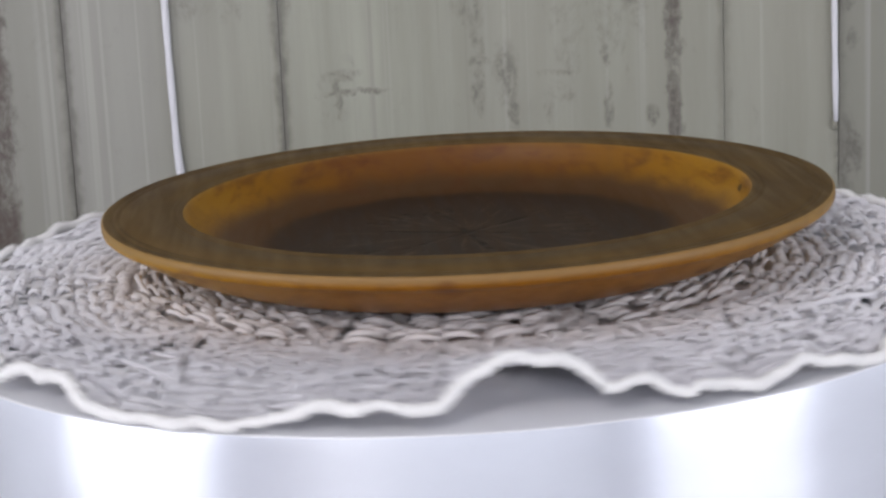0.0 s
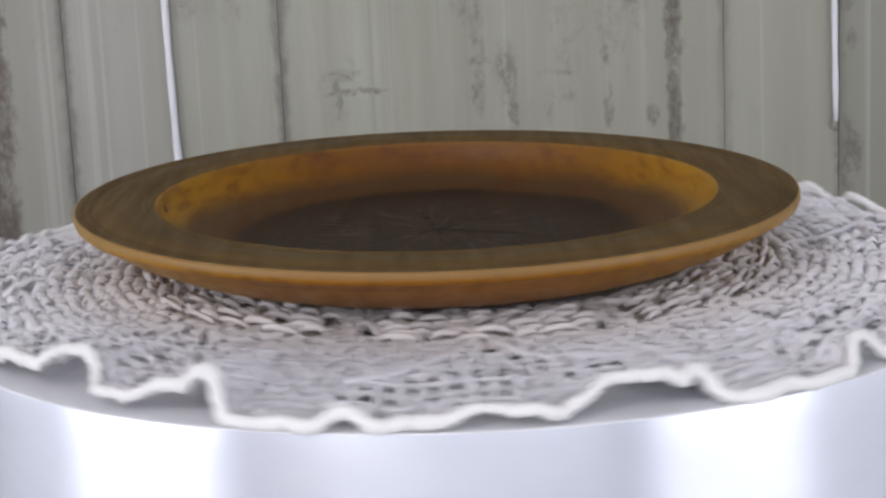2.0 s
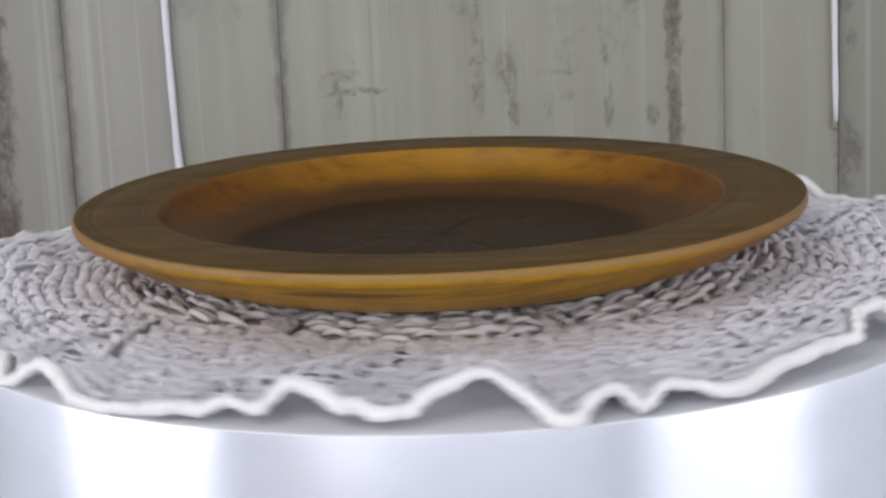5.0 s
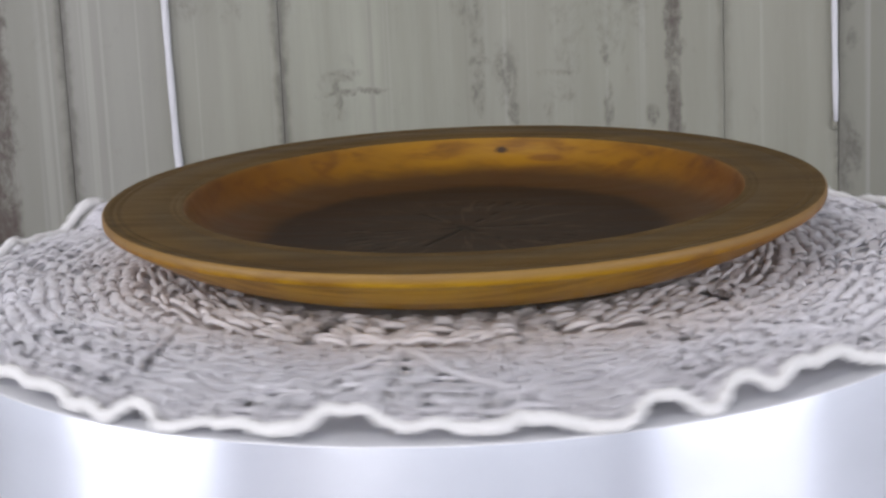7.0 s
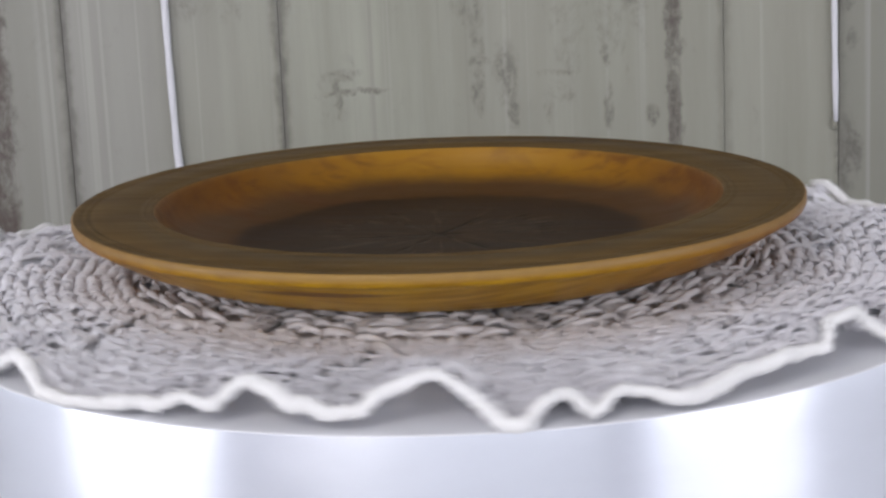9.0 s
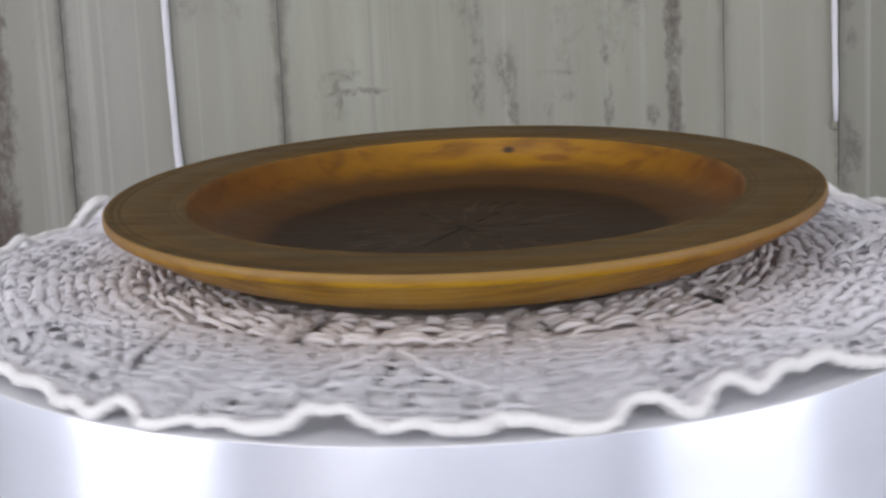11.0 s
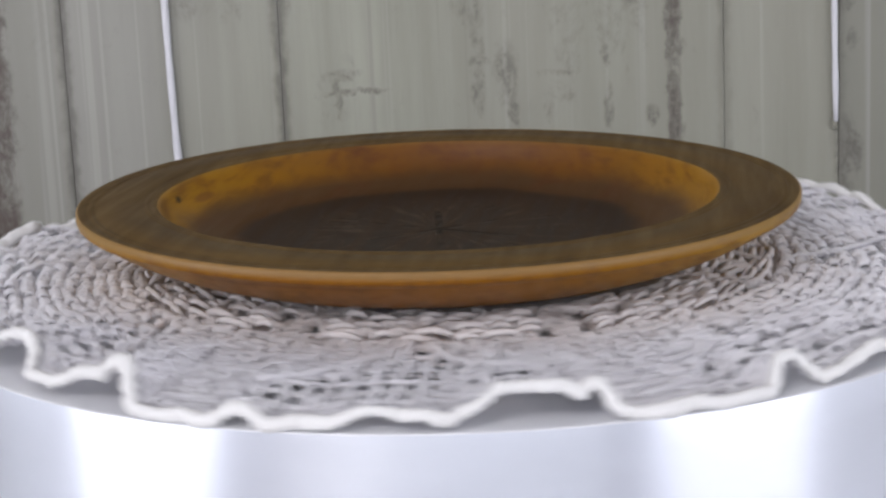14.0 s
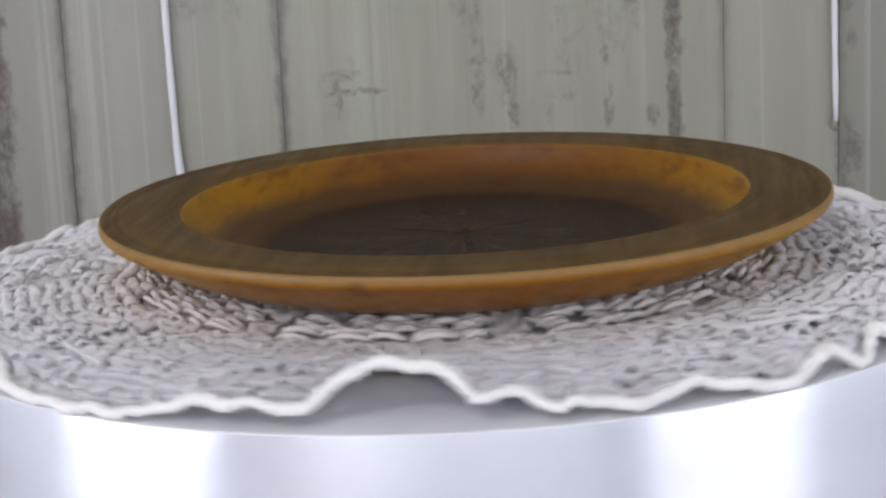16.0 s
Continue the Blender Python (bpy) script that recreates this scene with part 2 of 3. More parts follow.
    n.put(comb.inputs[0], n.math("MULTIPLY", n.math("SINE", a), 9.0)), n.put(comb.inputs[1], n.math("MULTIPLY", n.math("COSINE", a), 9.0)), n.put(comb.inputs[2], n.math("MULTIPLY", r, 55.0))
    ray = n.noise(1.0, 3, 0.6, comb.outputs[0], 0.5)
    rosette = n.math("MULTIPLY", n.step(ray, 0.53, 0.66), n.math("MULTIPLY", n.step(r, 0.003, 0.010), n.step(r, 0.034, 0.052, 1.0, 0.0)))
    tone = n.mix(n.math("MULTIPLY", rosette, 0.55), tone, (0.105, 0.072, 0.046))
    cut = n.math("MULTIPLY", cut, n.step(n.noise(120, 2), 0.40, 0.62))
    tone = n.mix(n.math("MULTIPLY", cut, 0.9), tone, (0.010, 0.007, 0.005))
    relief = n.math("SUBTRACT", n.math("MULTIPLY", g, 0.25), cut)
    return n.done(Base_Color=tone, Roughness=n.step(g, 0.2, 0.8, 0.40, 0.52), Specular_IOR_Level=n.step(r, 0.062, 0.09, 0.06, 0.25),
                  Normal=n.bump(relief, 0.45, 0.0006))


def wood_side():
    n = Nodes("honey_side_wood")
    r, a, x, y, z = polar(n)
    side = side_grain(n, a)
    g = grain_noise(n, 16, 240, 9.0)
    cloud = n.noise(30, 4)
    tone = n.mix(side, (0.265, 0.098, 0.004), (0.46, 0.248, 0.008))
    tone = n.mix(n.math("MULTIPLY", n.step(n.math("ADD", g, n.math("MULTIPLY", cloud, 0.4)), 0.65, 0.9), 0.6), tone, (0.15, 0.055, 0.008))
    lathe = n.noise(1.0, 2, 0.5, ringed(n, z, 900))
    tone = n.mix(n.math("MULTIPLY", n.step(lathe, 0.5, 0.75), 0.25), tone, (0.2, 0.09, 0.02))
    edge = n.step(z, -0.0034, -0.0014)
    tone = n.mix(n.math("MULTIPLY", edge, 0.75), tone, (0.25, 0.155, 0.062))
    for a0, z0, ha, hz, amount in ((351, -0.0075, 12, 0.0011, 0.8), (303, -0.0105, 1.2, 0.0008, 0.85), (75, -0.006, 16, 0.001, 0.35), (262, -0.004, 1.6, 0.003, 0.5)):
        tone = n.mix(n.math("MULTIPLY", blot(n, a, z, a0, z0, ha, hz), amount), tone, (0.10, 0.03, 0.012))
    return n.done(Base_Color=tone, Roughness=n.step(g, 0.2, 0.8, 0.34, 0.46), Specular_IOR_Level=0.25,
                  Normal=n.bump(g, 0.2, 0.0005))


PLANK = plank_paint()
ROOM = plain_paint("room_paint", (0.80, 0.81, 0.84))
TABLE = plain_paint("table_lacquer", (0.72, 0.72, 0.73), 0.4)
SIDE_METAL = brushed_metal("spun_side_metal", 0.33, 0.90, (0.88, 0.91, 1.0))
TOP_METAL = brushed_metal("satin_top_metal", 0.5, 0.3, (0.86, 0.87, 0.91), 0.2)
YARN = yarn("cotton_yarn", (0.765, 0.75, 0.79), (0.835, 0.825, 0.86))
EDGE_YARN = yarn("thick_cotton_edging", (0.84, 0.83, 0.83), (0.89, 0.88, 0.88))
CORD = plain_paint("white_cord_cotton", (0.68, 0.68, 0.72), 0.8)
RIM_WOOD, WELL_WOOD, SIDE_WOOD = wood_rim(), wood_well(), wood_side()


# ---- mesh helpers ----
def part(name, bm, material, parent=None, label="", smooth=True):
    mesh = bpy.data.meshes.new(name)
    bmesh.ops.recalc_face_normals(bm, faces=bm.faces)
    bm.to_mesh(mesh)
    bm.free()
    mesh.materials.append(material)
    for p in mesh.polygons:
        p.use_smooth = smooth
    ob = new(name, mesh)
    ob.parent = parent
    return tagged(ob, label)


def from_arrays(name, verts, faces, material, parent=None, label="", smooth=True):
    mesh = bpy.data.meshes.new(name)
    mesh.from_pydata(verts, [], faces)
    mesh.update()
    mesh.materials.append(material)
    for p in mesh.polygons:
        p.use_smooth = smooth
    ob = new(name, mesh)
    ob.parent = parent
    return tagged(ob, label)


def box(bm, x0, x1, y0, y1, z0, z1, bevel=0.0):
    m = Matrix.Translation(((x0 + x1) / 2, (y0 + y1) / 2, (z0 + z1) / 2)) @ Matrix.Diagonal((x1 - x0, y1 - y0, z1 - z0, 1))
    made = bmesh.ops.create_cube(bm, size=1, matrix=m)
    if bevel:
        edges = list({e for v in made["verts"] for e in v.link_edges})
        bmesh.ops.bevel(bm, geom=edges, offset=bevel, segments=2, affect="EDGES", profile=0.5)


def lathe(profile, steps=256):
    """Verts and faces of a profile [(r, z), ...] spun round z; r = 0 makes a pole."""
    verts, faces, rings = [], [], []
    for r, z in profile:
        if r == 0:
            rings.append([len(verts)] * steps)
            verts.append((0, 0, z))
        else:
            rings.append(range(len(verts), len(verts) + steps))
            verts += [(r * math.cos(2 * math.pi * k / steps), r * math.sin(2 * math.pi * k / steps), z) for k in range(steps)]
    for a, b in zip(rings, rings[1:]):
        for k in range(steps):
            j = (k + 1) % steps
            f = [a[k], a[j], b[j], b[k]]
            faces.append(list(dict.fromkeys(f)))
    return verts, faces


def tube(verts, faces, path, radius, sides=6, closed=False):
    """Adds a round tube along path to verts and faces."""
    base, count = len(verts), len(path)
    pts = [Vector(p) for p in path]
    for i, p in enumerate(pts):
        a = pts[i - 1] if (i or closed) else p
        b = pts[(i + 1) % count] if (i < count - 1 or closed) else p
        d = (b - a).normalized()
        u = d.cross(Vector((0, 0, 1)) if abs(d.z) < 0.9 else Vector((0, 1, 0))).normalized()
        w = u.cross(d)
        rr = radius[i] if isinstance(radius, (list, tuple)) else radius
        for k in range(sides):
            q = 2 * math.pi * k / sides
            verts.append(tuple(p + rr * (math.cos(q) * u + math.sin(q) * w)))
    for i in range(count if closed else count - 1):
        j = (i + 1) % count
        for k in range(sides):
            m = (k + 1) % sides
            faces.append((base + i * sides + k, base + i * sides + m, base + j * sides + m, base + j * sides + k))
    if not closed:
        faces.append(tuple(base + k for k in reversed(range(sides))))
        faces.append(tuple(base + (count - 1) * sides + k for k in range(sides)))


# ---- the room round the table ----
BACK = 0.36


def room():
    def slab(name, boxes, material, label):
        bm = bmesh.new()
        for b in boxes:
            box(bm, *b)
        ob = part(name, bm, material, None, "", False)
        return tagged(ob, label, "wall" if "wall" in name else name, "", "structure")

    # unseen shell added round the table, pale so that it bounces light
    slab("floor", [(-1.5, 1.5, -2.5, 0.6, -0.85, -0.75)], ROOM, "plain pale floor below the table")
    slab("ceiling", [(-1.5, 1.5, -2.5, 0.6, 1.76, 1.86)], ROOM, "plain pale painted ceiling over the table")
    slab("wall_front", [(-1.3, -1.23, -2.4, -2.3, -0.75, 1.76), (1.23, 1.3, -2.4, -2.3, -0.75, 1.76), (-1.23, 1.23, -2.4, -2.3, -0.75, 0.08), (-1.23, 1.23, -2.4, -2.3, 1.24, 1.76)],
         ROOM, "plain pale painted wall behind the camera with a wide opening for an added lamp")
    for name, s, y0, y1 in (("wall_left", -1, -1.12, 0.33), ("wall_right", 1, -1.58, 0.18)):
        xs = sorted((s * 1.3, s * 1.4))
        slab(name, [(*xs, -2.4, y0, -0.75, 1.76), (*xs, y1, 0.5, -0.75, 1.76), (*xs, y0, y1, -0.75, 0.01), (*xs, y0, y1, 0.33, 1.76)],
             ROOM, "plain pale side wall with a low opening for added lamps")
    bm = bmesh.new()
    box(bm, -0.9, 0.9, -0.52, 0.33, -0.035, 0.0, 0.004)
    table = tagged(part("table", bm, TABLE, None, "", False), "white lacquered table under the turntable", "table")
    for sx in (-0.85, 0.85):
        for sy in (-0.47, 0.28):
            bm = bmesh.new()
            box(bm, sx - 0.025, sx + 0.025, sy - 0.025, sy + 0.025, -0.75, -0.035, 0.003)
            part("leg", bm, TABLE, table, "", False)


def plank_wall():
    """Painted boards of uneven width behind the turntable, with narrow dark joints."""
    bm = bmesh.new()
    box(bm, -1.3, 1.3, BACK + 0.014, BACK + 0.1, -0.75, 1.76)
    wall = tagged(part("wall_back", bm, PLANK, None, "", False), "distressed pale grey-green painted board wall with dark joints", "wall", "", "structure")
    seams = [-1.3, *SEAMS, 1.3]
    for a, b in zip(seams, seams[1:]):
        bm = bmesh.new()
        gap = 0.00003
        box(bm, max(a, -1.3) + gap, min(b, 1.3) - gap, BACK, BACK + 0.0138, -0.75, 1.76, 0.0006)
        part("plank", bm, PLANK, wall, "", False)


def cords():
    """Two white cords hanging on the boards; one ends in a short knot."""
    for x0, bottom, sway in ((-0.1392, 0.045, 0.002), (0.2022, RIM - 0.042, 0.0)):
        verts, faces, path, radii = [], [], [], []
        for k in range(60):
            z = 1.2 + (bottom - 1.2) * (k / 59) ** 0.6
            low = max(0.0, (0.085 - z) / 0.03)
            path.append((x0 + sway * min(1.0, low) ** 2 + 0.0006 * math.sin(z * 31), BACK - 0.003, z))
            radii.append((0.0017 if sway else 0.0014) + 0.0003 * math.sin(z * 170) ** 2 + (0.0006 * min(1, low) if sway else 0))
        radii[-1] = 0.0012
        tube(verts, faces, path, radii, 8)
        cord = new("cord")
        tagged(cord, "thin white cotton cord hanging against the painted boards", "cord", "cords on the wall")
        from_arrays("strand", verts, faces, CORD, cord)
        if not sway:
            v2, f2 = lathe([(0, 0.004), (0.0022, 0.0035), (0.0028, 0.001), (0.0024, -0.002), (0.0014, -0.0045), (0, -0.005)], 12)
            knot = from_arrays("end_knot", v2, f2, PLANK, cord, "small grey end of the cord")
            knot.location = (x0, BACK - 0.0025, bottom - 0.0015)
            knot.scale = (0.6, 0.6, 0.6)


# ---- turntable, doily and plate: each is built round its own axis, z = 0 at the rim's height for the plate ----
def warp(r, a):
    """The thin top is not quite flat: it dips twice in a round."""
    return -(r / 0.171) ** 2 * (0.00085 * math.cos(2 * a) + 0.00029 * math.sin(2 * a))


def turntable():
    ob = new("turntable")
    tagged(ob, "round spun-aluminium turntable drum with a satin top", "turntable")
    top = [(0, 0.0907), (0.05, 0.0907), (0.12, 0.0907), (0.160, 0.0907), (0.1690, 0.0907), (0.1706, 0.0907), (0.1708, 0.0906), (0.1709, 0.0904)]
    v, f = lathe(top, 320)
    v = [(x, y, z + warp(math.hypot(x, y), math.atan2(y, x))) for x, y, z in v]
    from_arrays("top_plate", v, f, TOP_METAL, ob, "satin grey metal top with a rounded edge")
    side = [(0.1709, 0.0904), (0.17095, 0.0896), (0.17105, 0.0884), (0.1711, 0.08), (0.1713, 0.06), (0.1716, 0.03), (0.1718, 0.012), (0.1700, 0.0105), (0.1690, 0.012)]
    v, f = lathe(side, 320)
    v = [(x, y, z + warp(math.hypot(x, y), math.atan2(y, x)) * max(0.0, z / 0.09)) for x, y, z in v]
    from_arrays("side_band", v, f, SIDE_METAL, ob, "shiny brushed metal side")
    v, f = lathe([(0, 0.03), (0.05, 0.03), (0.05, 0.004), (0.06, 0.0022), (0.06, 0.0012), (0, 0.0012)], 64)
    from_arrays("spindle", v, f, SIDE_METAL, ob, "short metal spindle underneath")
    return ob


OUT = 0.1712        # reach of the edge between its bays
# bays of the edge: (degrees, half width, depth in mm)
BAYS = [(5.5, 6.4, 33), (17, 3.3, 16), (24, 4.6, 14), (44, 17.5, 18), (49, 6, 35), (62, 5.9, 20), (65, 3, 33), (79, 3.1, 7), (92, 7.2, 9), (105, 7.3, 25),
        (110.3, 1.9, 25), (130, 2.9, 24), (143, 10.9, 11), (158, 2.9, 12), (167, 4.2, 6), (178, 4, 21), (182, 16, 9), (194.5, 3.6, 12), (206, 3.4, 15), (214, 3.4, 16),
        (223, 8.3, 19), (258, 11.6, 16), (272, 9.1, 43), (281, 5.9, 20), (289, 4.1, 11), (299, 5.7, 11), (313, 2.9, 17), (322, 4.5, 18), (350, 16.8, 13), (350, 5.1, 27)]


def bay(a):
    """How deep the edge bays in at the angle a, in metres."""
    d, deep = math.degrees(a), 0.0
    for at, half, depth in BAYS:
        u = abs((d - at + 180) % 360 - 180) / half
        if u < 1.25:
            deep = max(deep, depth * (1 if u < 0.2 else 0.5 + 0.5 * math.cos(math.pi * (u - 0.2) / 1.05)))
    return deep / 1000


def ruffle(r, a):
    """Height of the doily's cloth over the turntable's axis frame: it curls up where the edge bays in."""
    ca, sa = math.cos(a), math.sin(a)
    out = max(0.0, (r - 0.09) / 0.075)
    base = 0.0983 - 0.0056 * out + warp(r, a)
    base += 0.0012 * max(0.0, min(1.0, (r - 0.12) / 0.04)) * max(0.0, noise.noise((4.1 * ca, 4.1 * sa, 0.3)))
    base += 0.0018 * math.exp(-((r - 0.143) / 0.014) ** 2) + 0.0006 * out * noise.noise((75 * r * ca, 75 * r * sa, 5.1))
    return base + 0.228 * bay(a) * max(0.0, min(1.15, (r - 0.114) / 0.040)) ** 1.5


def wedge(r, a):
    """Angle in degrees from the nearest point of the star; the handwork drifts round the cloth."""
    d = math.degrees(a)
    return (d + 1.3 - 5.0 * math.sin(radians(d - 25)) + 22.5) % 45 - 22.5


def star_angle(rep, w):
    """The angle at w degrees from one of the eight points."""
    d = 45 * rep + w
    for _ in range(6):
        d = 45 * rep + w - 1.3 + 5.0 * math.sin(radians(d - 25))
    return radians(d)


def lacy_zone(r, a):
    return r > 0.109 and abs(wedge(r, a)) < 1.2 + (r - 0.109) / 0.040 * 13


def lace_hole(r, a):
    """The open squares of the filet mesh in the lacy wedges."""
    if not lacy_zone(r, a) or r > edge_reach(a) - 0.008:
        return False
    u, v = (r - 0.1110) / 0.0068, radians(wedge(r, a)) * r / 0.0058 + 0.25
    worked = noise.noise((1.7 * math.floor(u) + 0.4, 2.3 * math.floor(v) + 0.3, 0.9 * round((math.degrees(a) - wedge(r, a)) / 45))) > 0.22
    return u % 1 < 0.55 and v % 1 < 0.62 and not worked


def loop_zone(r, a):
    return 0.083 < r < 0.1050 and abs(wedge(r, a)) < 18.5


def slit_zone(r, a):
    return 0.087 < r < 0.108 and 18.5 <= abs(wedge(r, a)) < 19.8


def groove_zone(r, a):
    """The open seam along one side of each lacy wedge."""
    return 0.111 < r < 0.147 and 0.2 < wedge(r, a) - (1.2 + (r - 0.109) / 0.040 * 13) < 1.7


def edge_reach(a):
    """Radius of the scalloped edge."""
    s = 0.5 + 0.5 * math.sin(64 * a + 2.5 * noise.noise((5 * math.cos(a), 5 * math.sin(a), 4.2)))
    return OUT - 0.26 * bay(a) - 0.0014 * s + 0.0012 * noise.noise((6 * math.cos(a), 6 * math.sin(a), 7.7))


def on_cloth(r, a, lift=0.0):
    return (r * math.cos(a), r * math.sin(a), ruffle(r, a) + lift)


def doily():
    ob = new("doily")
    tagged(ob, "round off-white crocheted cotton doily with a scalloped edge", "doily")
    rng = random.Random(11)
    # ground cloth, open in the lacy wedges, the slits and the ring of loops
    rows, steps = 100, 900
    verts, faces = [], []
    for i in range(rows + 1):
        for k in range(steps):
            a = 2 * math.pi * k / steps
            r = 0.05 + (edge_reach(a) - 0.0035 - 0.05) * i / rows
            x, y, z = on_cloth(r, a, -0.0029 if loop_zone(r, a) else -0.0015)
            verts.append((x, y, max(0.0914 + warp(r, a), z)))
    for i in range(rows):
        for k in range(steps):
            a = 2 * math.pi * (k + 0.5) / steps
            r = 0.05 + (edge_reach(a) - 0.0535) * (i + 0.5) / rows
            open_lace = lace_hole(r, a)
            if not (open_lace or slit_zone(r, a) or groove_zone(r, a)):
                j = (k + 1) % steps
                faces.append((i * steps + k, i * steps + j, (i + 1) * steps + j, (i + 1) * steps + k))
    from_arrays("ground_cloth", verts, faces, YARN, ob)
    # rows of upright stitches between rings of chain stitch
    verts, faces = [], []
    pitch, r, row = 0.0046, 0.0790, 0
    while r < OUT - 0.003:
        count = int(2 * math.pi * r / 0.0027)
        for k in range(count):
            a = 2 * math.pi * (k + 0.5 * (row % 2) + rng.uniform(-0.25, 0.25)) / count
            drift = 0.0016 * noise.noise((90 * r * math.cos(a), 90 * r * math.sin(a), 1.5)) + rng.uniform(-0.0007, 0.0007)
            rr, mid = r + drift, r + drift + pitch / 2
            if mid > edge_reach(a) - 0.005 or loop_zone(mid, a) or slit_zone(mid, a) or groove_zone(mid, a):
                continue
            if any(lace_hole(r + drift + pitch * q, a) for q in (0.15, 0.5, 0.85)):
                continue
            lean, lift, length = rng.uniform(-0.0009, 0.0013), rng.uniform(-0.0005, 0.0007), pitch * rng.uniform(0.85, 1.15)
            for side in (-1, 1):
                fat, high = rng.uniform(0.00048, 0.00070), lift + rng.uniform(-0.0003, 0.0004)
                path = [on_cloth(rr + q * length, a + (lean * q + side * (0.0003 + 0.0009 * q * (1 - q) + 0.0004 * q)) / rr,
                                 -0.0014 + high + 0.0018 * math.sin(q * math.pi)) for q in (0, 0.3, 0.65, 1)]
                tube(verts, faces, path, [fat * 0.7, fat, fat * 0.95, fat * 0.6], 5)
        run = []
        links = int(2 * math.pi * r / 0.0016)
        for k in range(links + 1):
            a = 2 * math.pi * k / links
            rr = r + 0.0009 * noise.noise((60 * r * math.cos(a), 60 * r * math.sin(a), 1.5))
            keep = rr < edge_reach(a) - 0.005 and not loop_zone(rr, a) and not slit_zone(rr, a) and not lace_hole(rr, a) and not groove_zone(rr, a)
            if keep:
                run.append(on_cloth(rr, a, 0.0003 * (1 if k % 2 else -1) - 0.0014))
            if (not keep or k == links) and len(run) > 2:
                tube(verts, faces, run, [0.0008 if q % 2 else 0.0006 for q in range(len(run))], 5)
            if not keep:
                run = []
        r += pitch
        row += 1
    tagged(from_arrays("stitches", verts, faces, YARN, ob, "rows of upright crochet stitches"), kind="stuff")
    # raised cords that fan out from the eight points
    for rep in range(8):
        for s in (-1, 1):
            verts, faces, path = [], [], []
            for q in range(16):
                rr = 0.1065 + 0.0415 * q / 15
                aa = star_angle(rep, s * ((1.6 if s < 0 else 0.2) + 13.4 * q / 15) + 0.4 * rng.uniform(-1, 1))
                if rr < edge_reach(aa) - 0.004:
                    path.append(on_cloth(rr, aa, 0.0004 * rng.uniform(-1, 1) - 0.0005))
            if len(path) > 2:
                tube(verts, faces, path, [0.0009 + 0.00025 * (q % 2) for q in range(len(path))], 6)
                from_arrays("ridge", verts, faces, YARN, ob)
    # loops of chain round the plate's foot, each a strand of its own
    for rep in range(8):
        for j in range(7):
            r0, w = 0.0845 + 0.0030 * j, -18.5 + rng.uniform(0, 3)
            while w < 16:
                length = rng.uniform(3.5, 8.0)
                verts, faces, path = [], [], []
                off, tilt, high = rng.uniform(-0.0011, 0.0011), rng.uniform(-0.0016, 0.0016), rng.uniform(-0.0007, 0.0007)
                for q in range(6):
                    u = q / 5
                    ww = min(19.0, w + length * u)
                    rr = r0 + off + tilt * u + 0.0012 * math.sin(u * math.pi)
                    path.append(on_cloth(rr, star_angle(rep, ww), -0.0013 + high + 0.0020 * math.sin(u * math.pi)))
                fat = rng.uniform(0.0008, 0.0012)
                tube(verts, faces, path, [fat * 0.75, fat, fat, fat, fat, fat * 0.7], 6)
                from_arrays("chain_loop", verts, faces, YARN, ob)
                w += length * rng.uniform(0.8, 1.35)
    for k in range(110):
        a = 2 * math.pi * (k + rng.uniform(-0.5, 0.5)) / 110
        start, step, lean = rng.uniform(0.080, 0.094), rng.uniform(0.0014, 0.0030), rng.uniform(-0.03, 0.03)
        path = [on_cloth(start + step * q, a + lean * q + rng.uniform(-0.008, 0.008), -0.0008 + 0.0011 * math.sin(q * 0.8)) for q in range(5)]
        verts, faces = [], []
        tube(verts, faces, path, 0.00095, 6)
        from_arrays("long_stitch", verts, faces, YARN, ob)
    # scalloped edging
    verts, faces, path = [], [], []
    for k in range(1440):
        a = 2 * math.pi * k / 1440
        ca, sa = math.cos(a), math.sin(a)
        rr = edge_reach(a) + 0.0016 * noise.noise((21 * ca, 21 * sa, 2.2)) + 0.0007 * noise.noise((70 * ca, 70 * sa, 3.2))
        path.append(on_cloth(rr, a, 0.0005 * math.sin(64 * a + 1.3) + 0.0010 * noise.noise((26 * ca, 26 * sa, 6.1)) - 0.0001))
    path = [(x, y, max(0.0924 + warp(math.hypot(x, y), math.atan2(y, x)), z)) for x, y, z in path]
    tube(verts, faces, path, [0.0019 + 0.0007 * noise.noise((k * 0.043, 0.5, 0.2)) + 0.0003 * math.sin(k * 1.9) + 0.0003 * rng.uniform(-1, 1) for k in range(1440)], 8, True)
    from_arrays("edging", verts, faces, EDGE_YARN, ob, "thick white yarn edging in waves")
    return ob


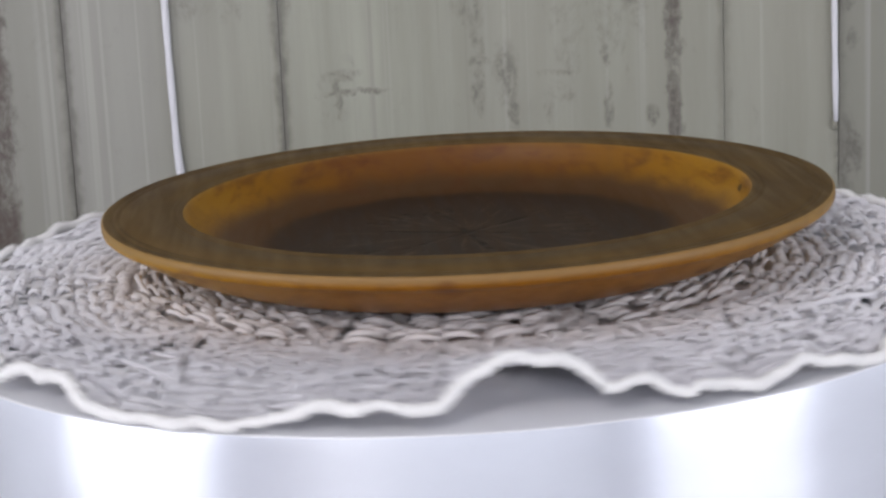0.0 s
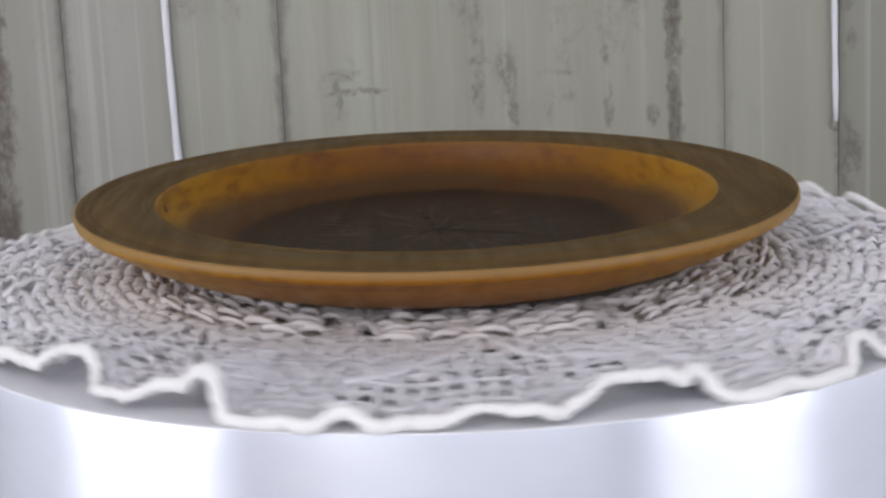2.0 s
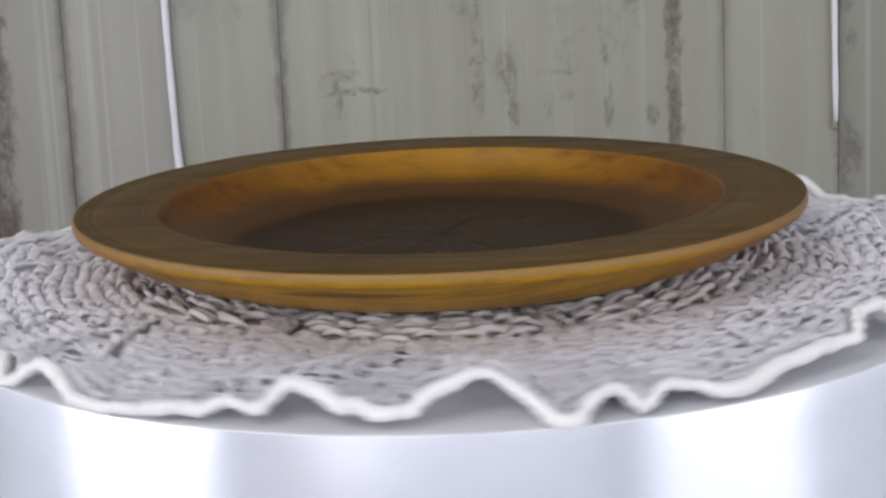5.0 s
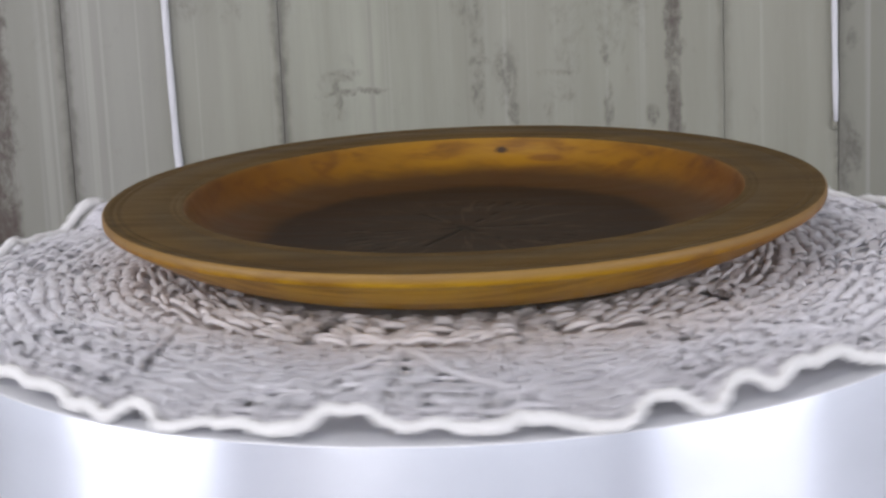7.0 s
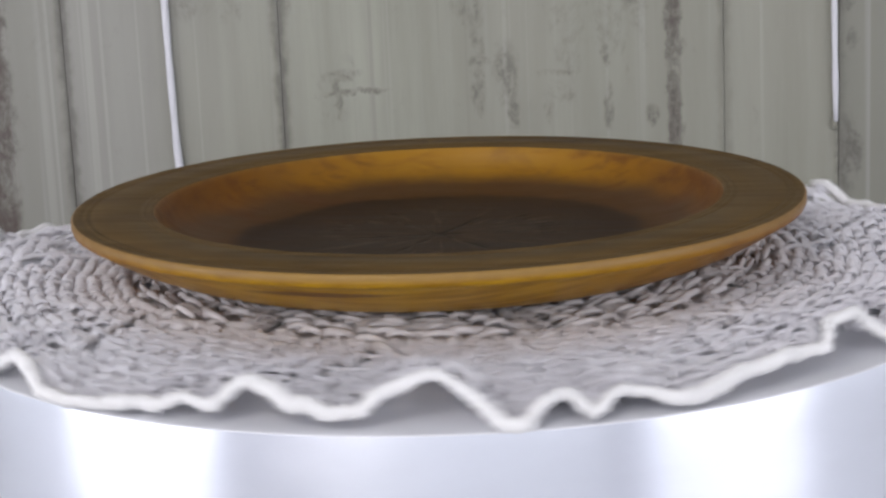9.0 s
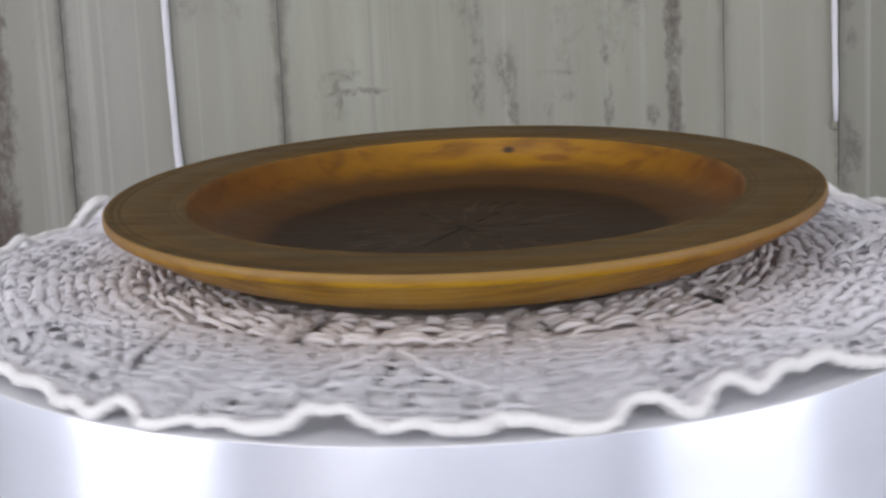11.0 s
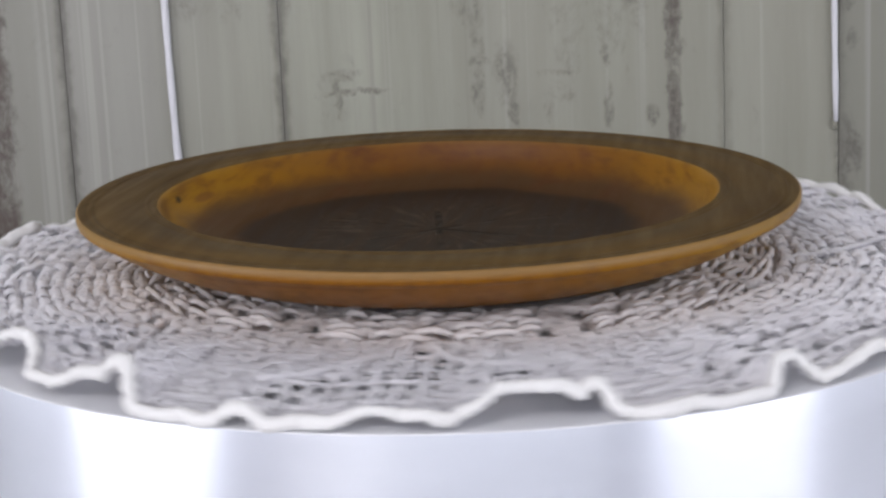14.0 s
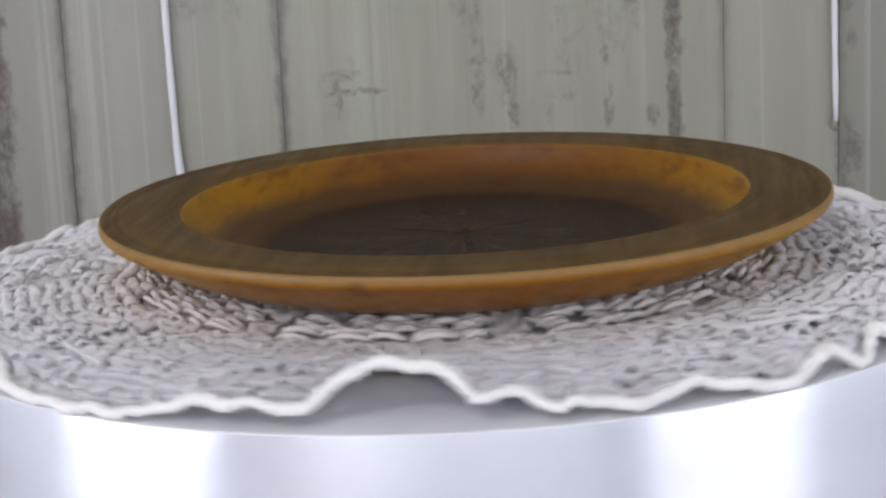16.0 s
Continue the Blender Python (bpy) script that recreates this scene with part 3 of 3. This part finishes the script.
def plate():
    ob = new("wooden_plate")
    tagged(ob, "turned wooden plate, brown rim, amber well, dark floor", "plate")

    def groove(r, depth=0.00035, w=0.0005):
        return [(r + w, 0.0), (r, -depth), (r - w, 0.0)]

    rim = [(0.1186, -0.0001), (0.1179, 0.0)] + groove(0.1156) + groove(0.1132) + groove(0.0972, 0.0003) + groove(0.0952, 0.0003)
    rim += [(0.0937, 0.0), (0.0930, -0.0003)]
    v, f = lathe(rim)
    from_arrays("rim", v, f, RIM_WOOD, ob, "dull brown flat rim with fine turned grooves")
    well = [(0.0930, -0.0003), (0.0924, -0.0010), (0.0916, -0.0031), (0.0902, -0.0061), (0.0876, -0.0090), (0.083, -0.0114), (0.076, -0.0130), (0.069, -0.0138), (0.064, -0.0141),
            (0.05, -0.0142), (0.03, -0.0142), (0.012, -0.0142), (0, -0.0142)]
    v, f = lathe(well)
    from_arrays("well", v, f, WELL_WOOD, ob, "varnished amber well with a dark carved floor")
    under = [(0.1186, -0.0001), (0.1191, -0.0004), (0.1193, -0.0009), (0.1193, -0.0026), (0.1189, -0.0036), (0.1180, -0.0043), (0.1172, -0.0046), (0.1168, -0.0050), (0.1162, -0.0050), (0.1152, -0.0057), (0.112, -0.0080),
             (0.105, -0.0120), (0.097, -0.0155), (0.090, -0.0179), (0.0845, -0.0192), (0.081, -0.0197),
             (0.079, -0.0199), (0.074, -0.0200), (0.072, -0.0188), (0, -0.0188)]
    v, f = lathe(under)
    from_arrays("underside", v, f, SIDE_WOOD, ob, "honey-coloured polished outer side")
    return ob


room()
plank_wall()
cords()
TURNTABLE, DOILY, PLATE = turntable(), doily(), plate()

# ---- how they turn: degrees of turn, clockwise from above, a little uneven ----
TURN = [(0.0, -4.2), (0.5, 42.8), (1.0, 87.8), (1.5, 135.0), (2.0, 179.7), (2.5, 225.5), (3.0, 271.3), (3.5, 317.1), (4.0, 361.6), (4.5, 408.3),
        (7.0, 638.4), (7.5, 684.0), (8.0, 729.3), (8.5, 774.2), (9.0, 818.8), (11.5, 1045.4), (12.0, 1090.4), (12.5, 1135.0), (13.0, 1179.0),
        (13.5, 1224.6), (14.0, 1269.3), (14.5, 1315.6), (15.0, 1357.6), (15.5, 1403.2), (16.0, 1447.5)]


def turn_at(t):
    for (t0, a0), (t1, a1) in zip(TURN, TURN[1:]):
        if t <= t1 + 1e-6:
            return a0 + (a1 - a0) * (t - t0) / (t1 - t0)
    return TURN[-1][1]


def riding(t, x, y, z, sx, sy):
    """Pose of a thing that rides on the spindle off centre, leaning by the slopes sx and sy."""
    up = Vector((-sx, -sy, 1)).normalized()
    lean = Vector((0, 0, 1)).rotation_difference(up).to_matrix().to_4x4()
    return pose(0, 0, 0, 0, 0, -turn_at(t)) @ Matrix.Translation((x, y, z)) @ lean


def motions():
    times = [k / 10 for k in range(161)]
    walk(TURNTABLE, [(t, riding(t, -0.0004, -0.0005, 0.0, 0.0064, -0.0001)) for t in times])
    walk(DOILY, [(t, riding(t, -0.0004, -0.0005, 0.0002, 0.0064, -0.0001)) for t in times])
    walk(PLATE, [(t, riding(t, 0.0048, -0.0035, RIM, 0.0101, -0.0016)) for t in times])


motions()
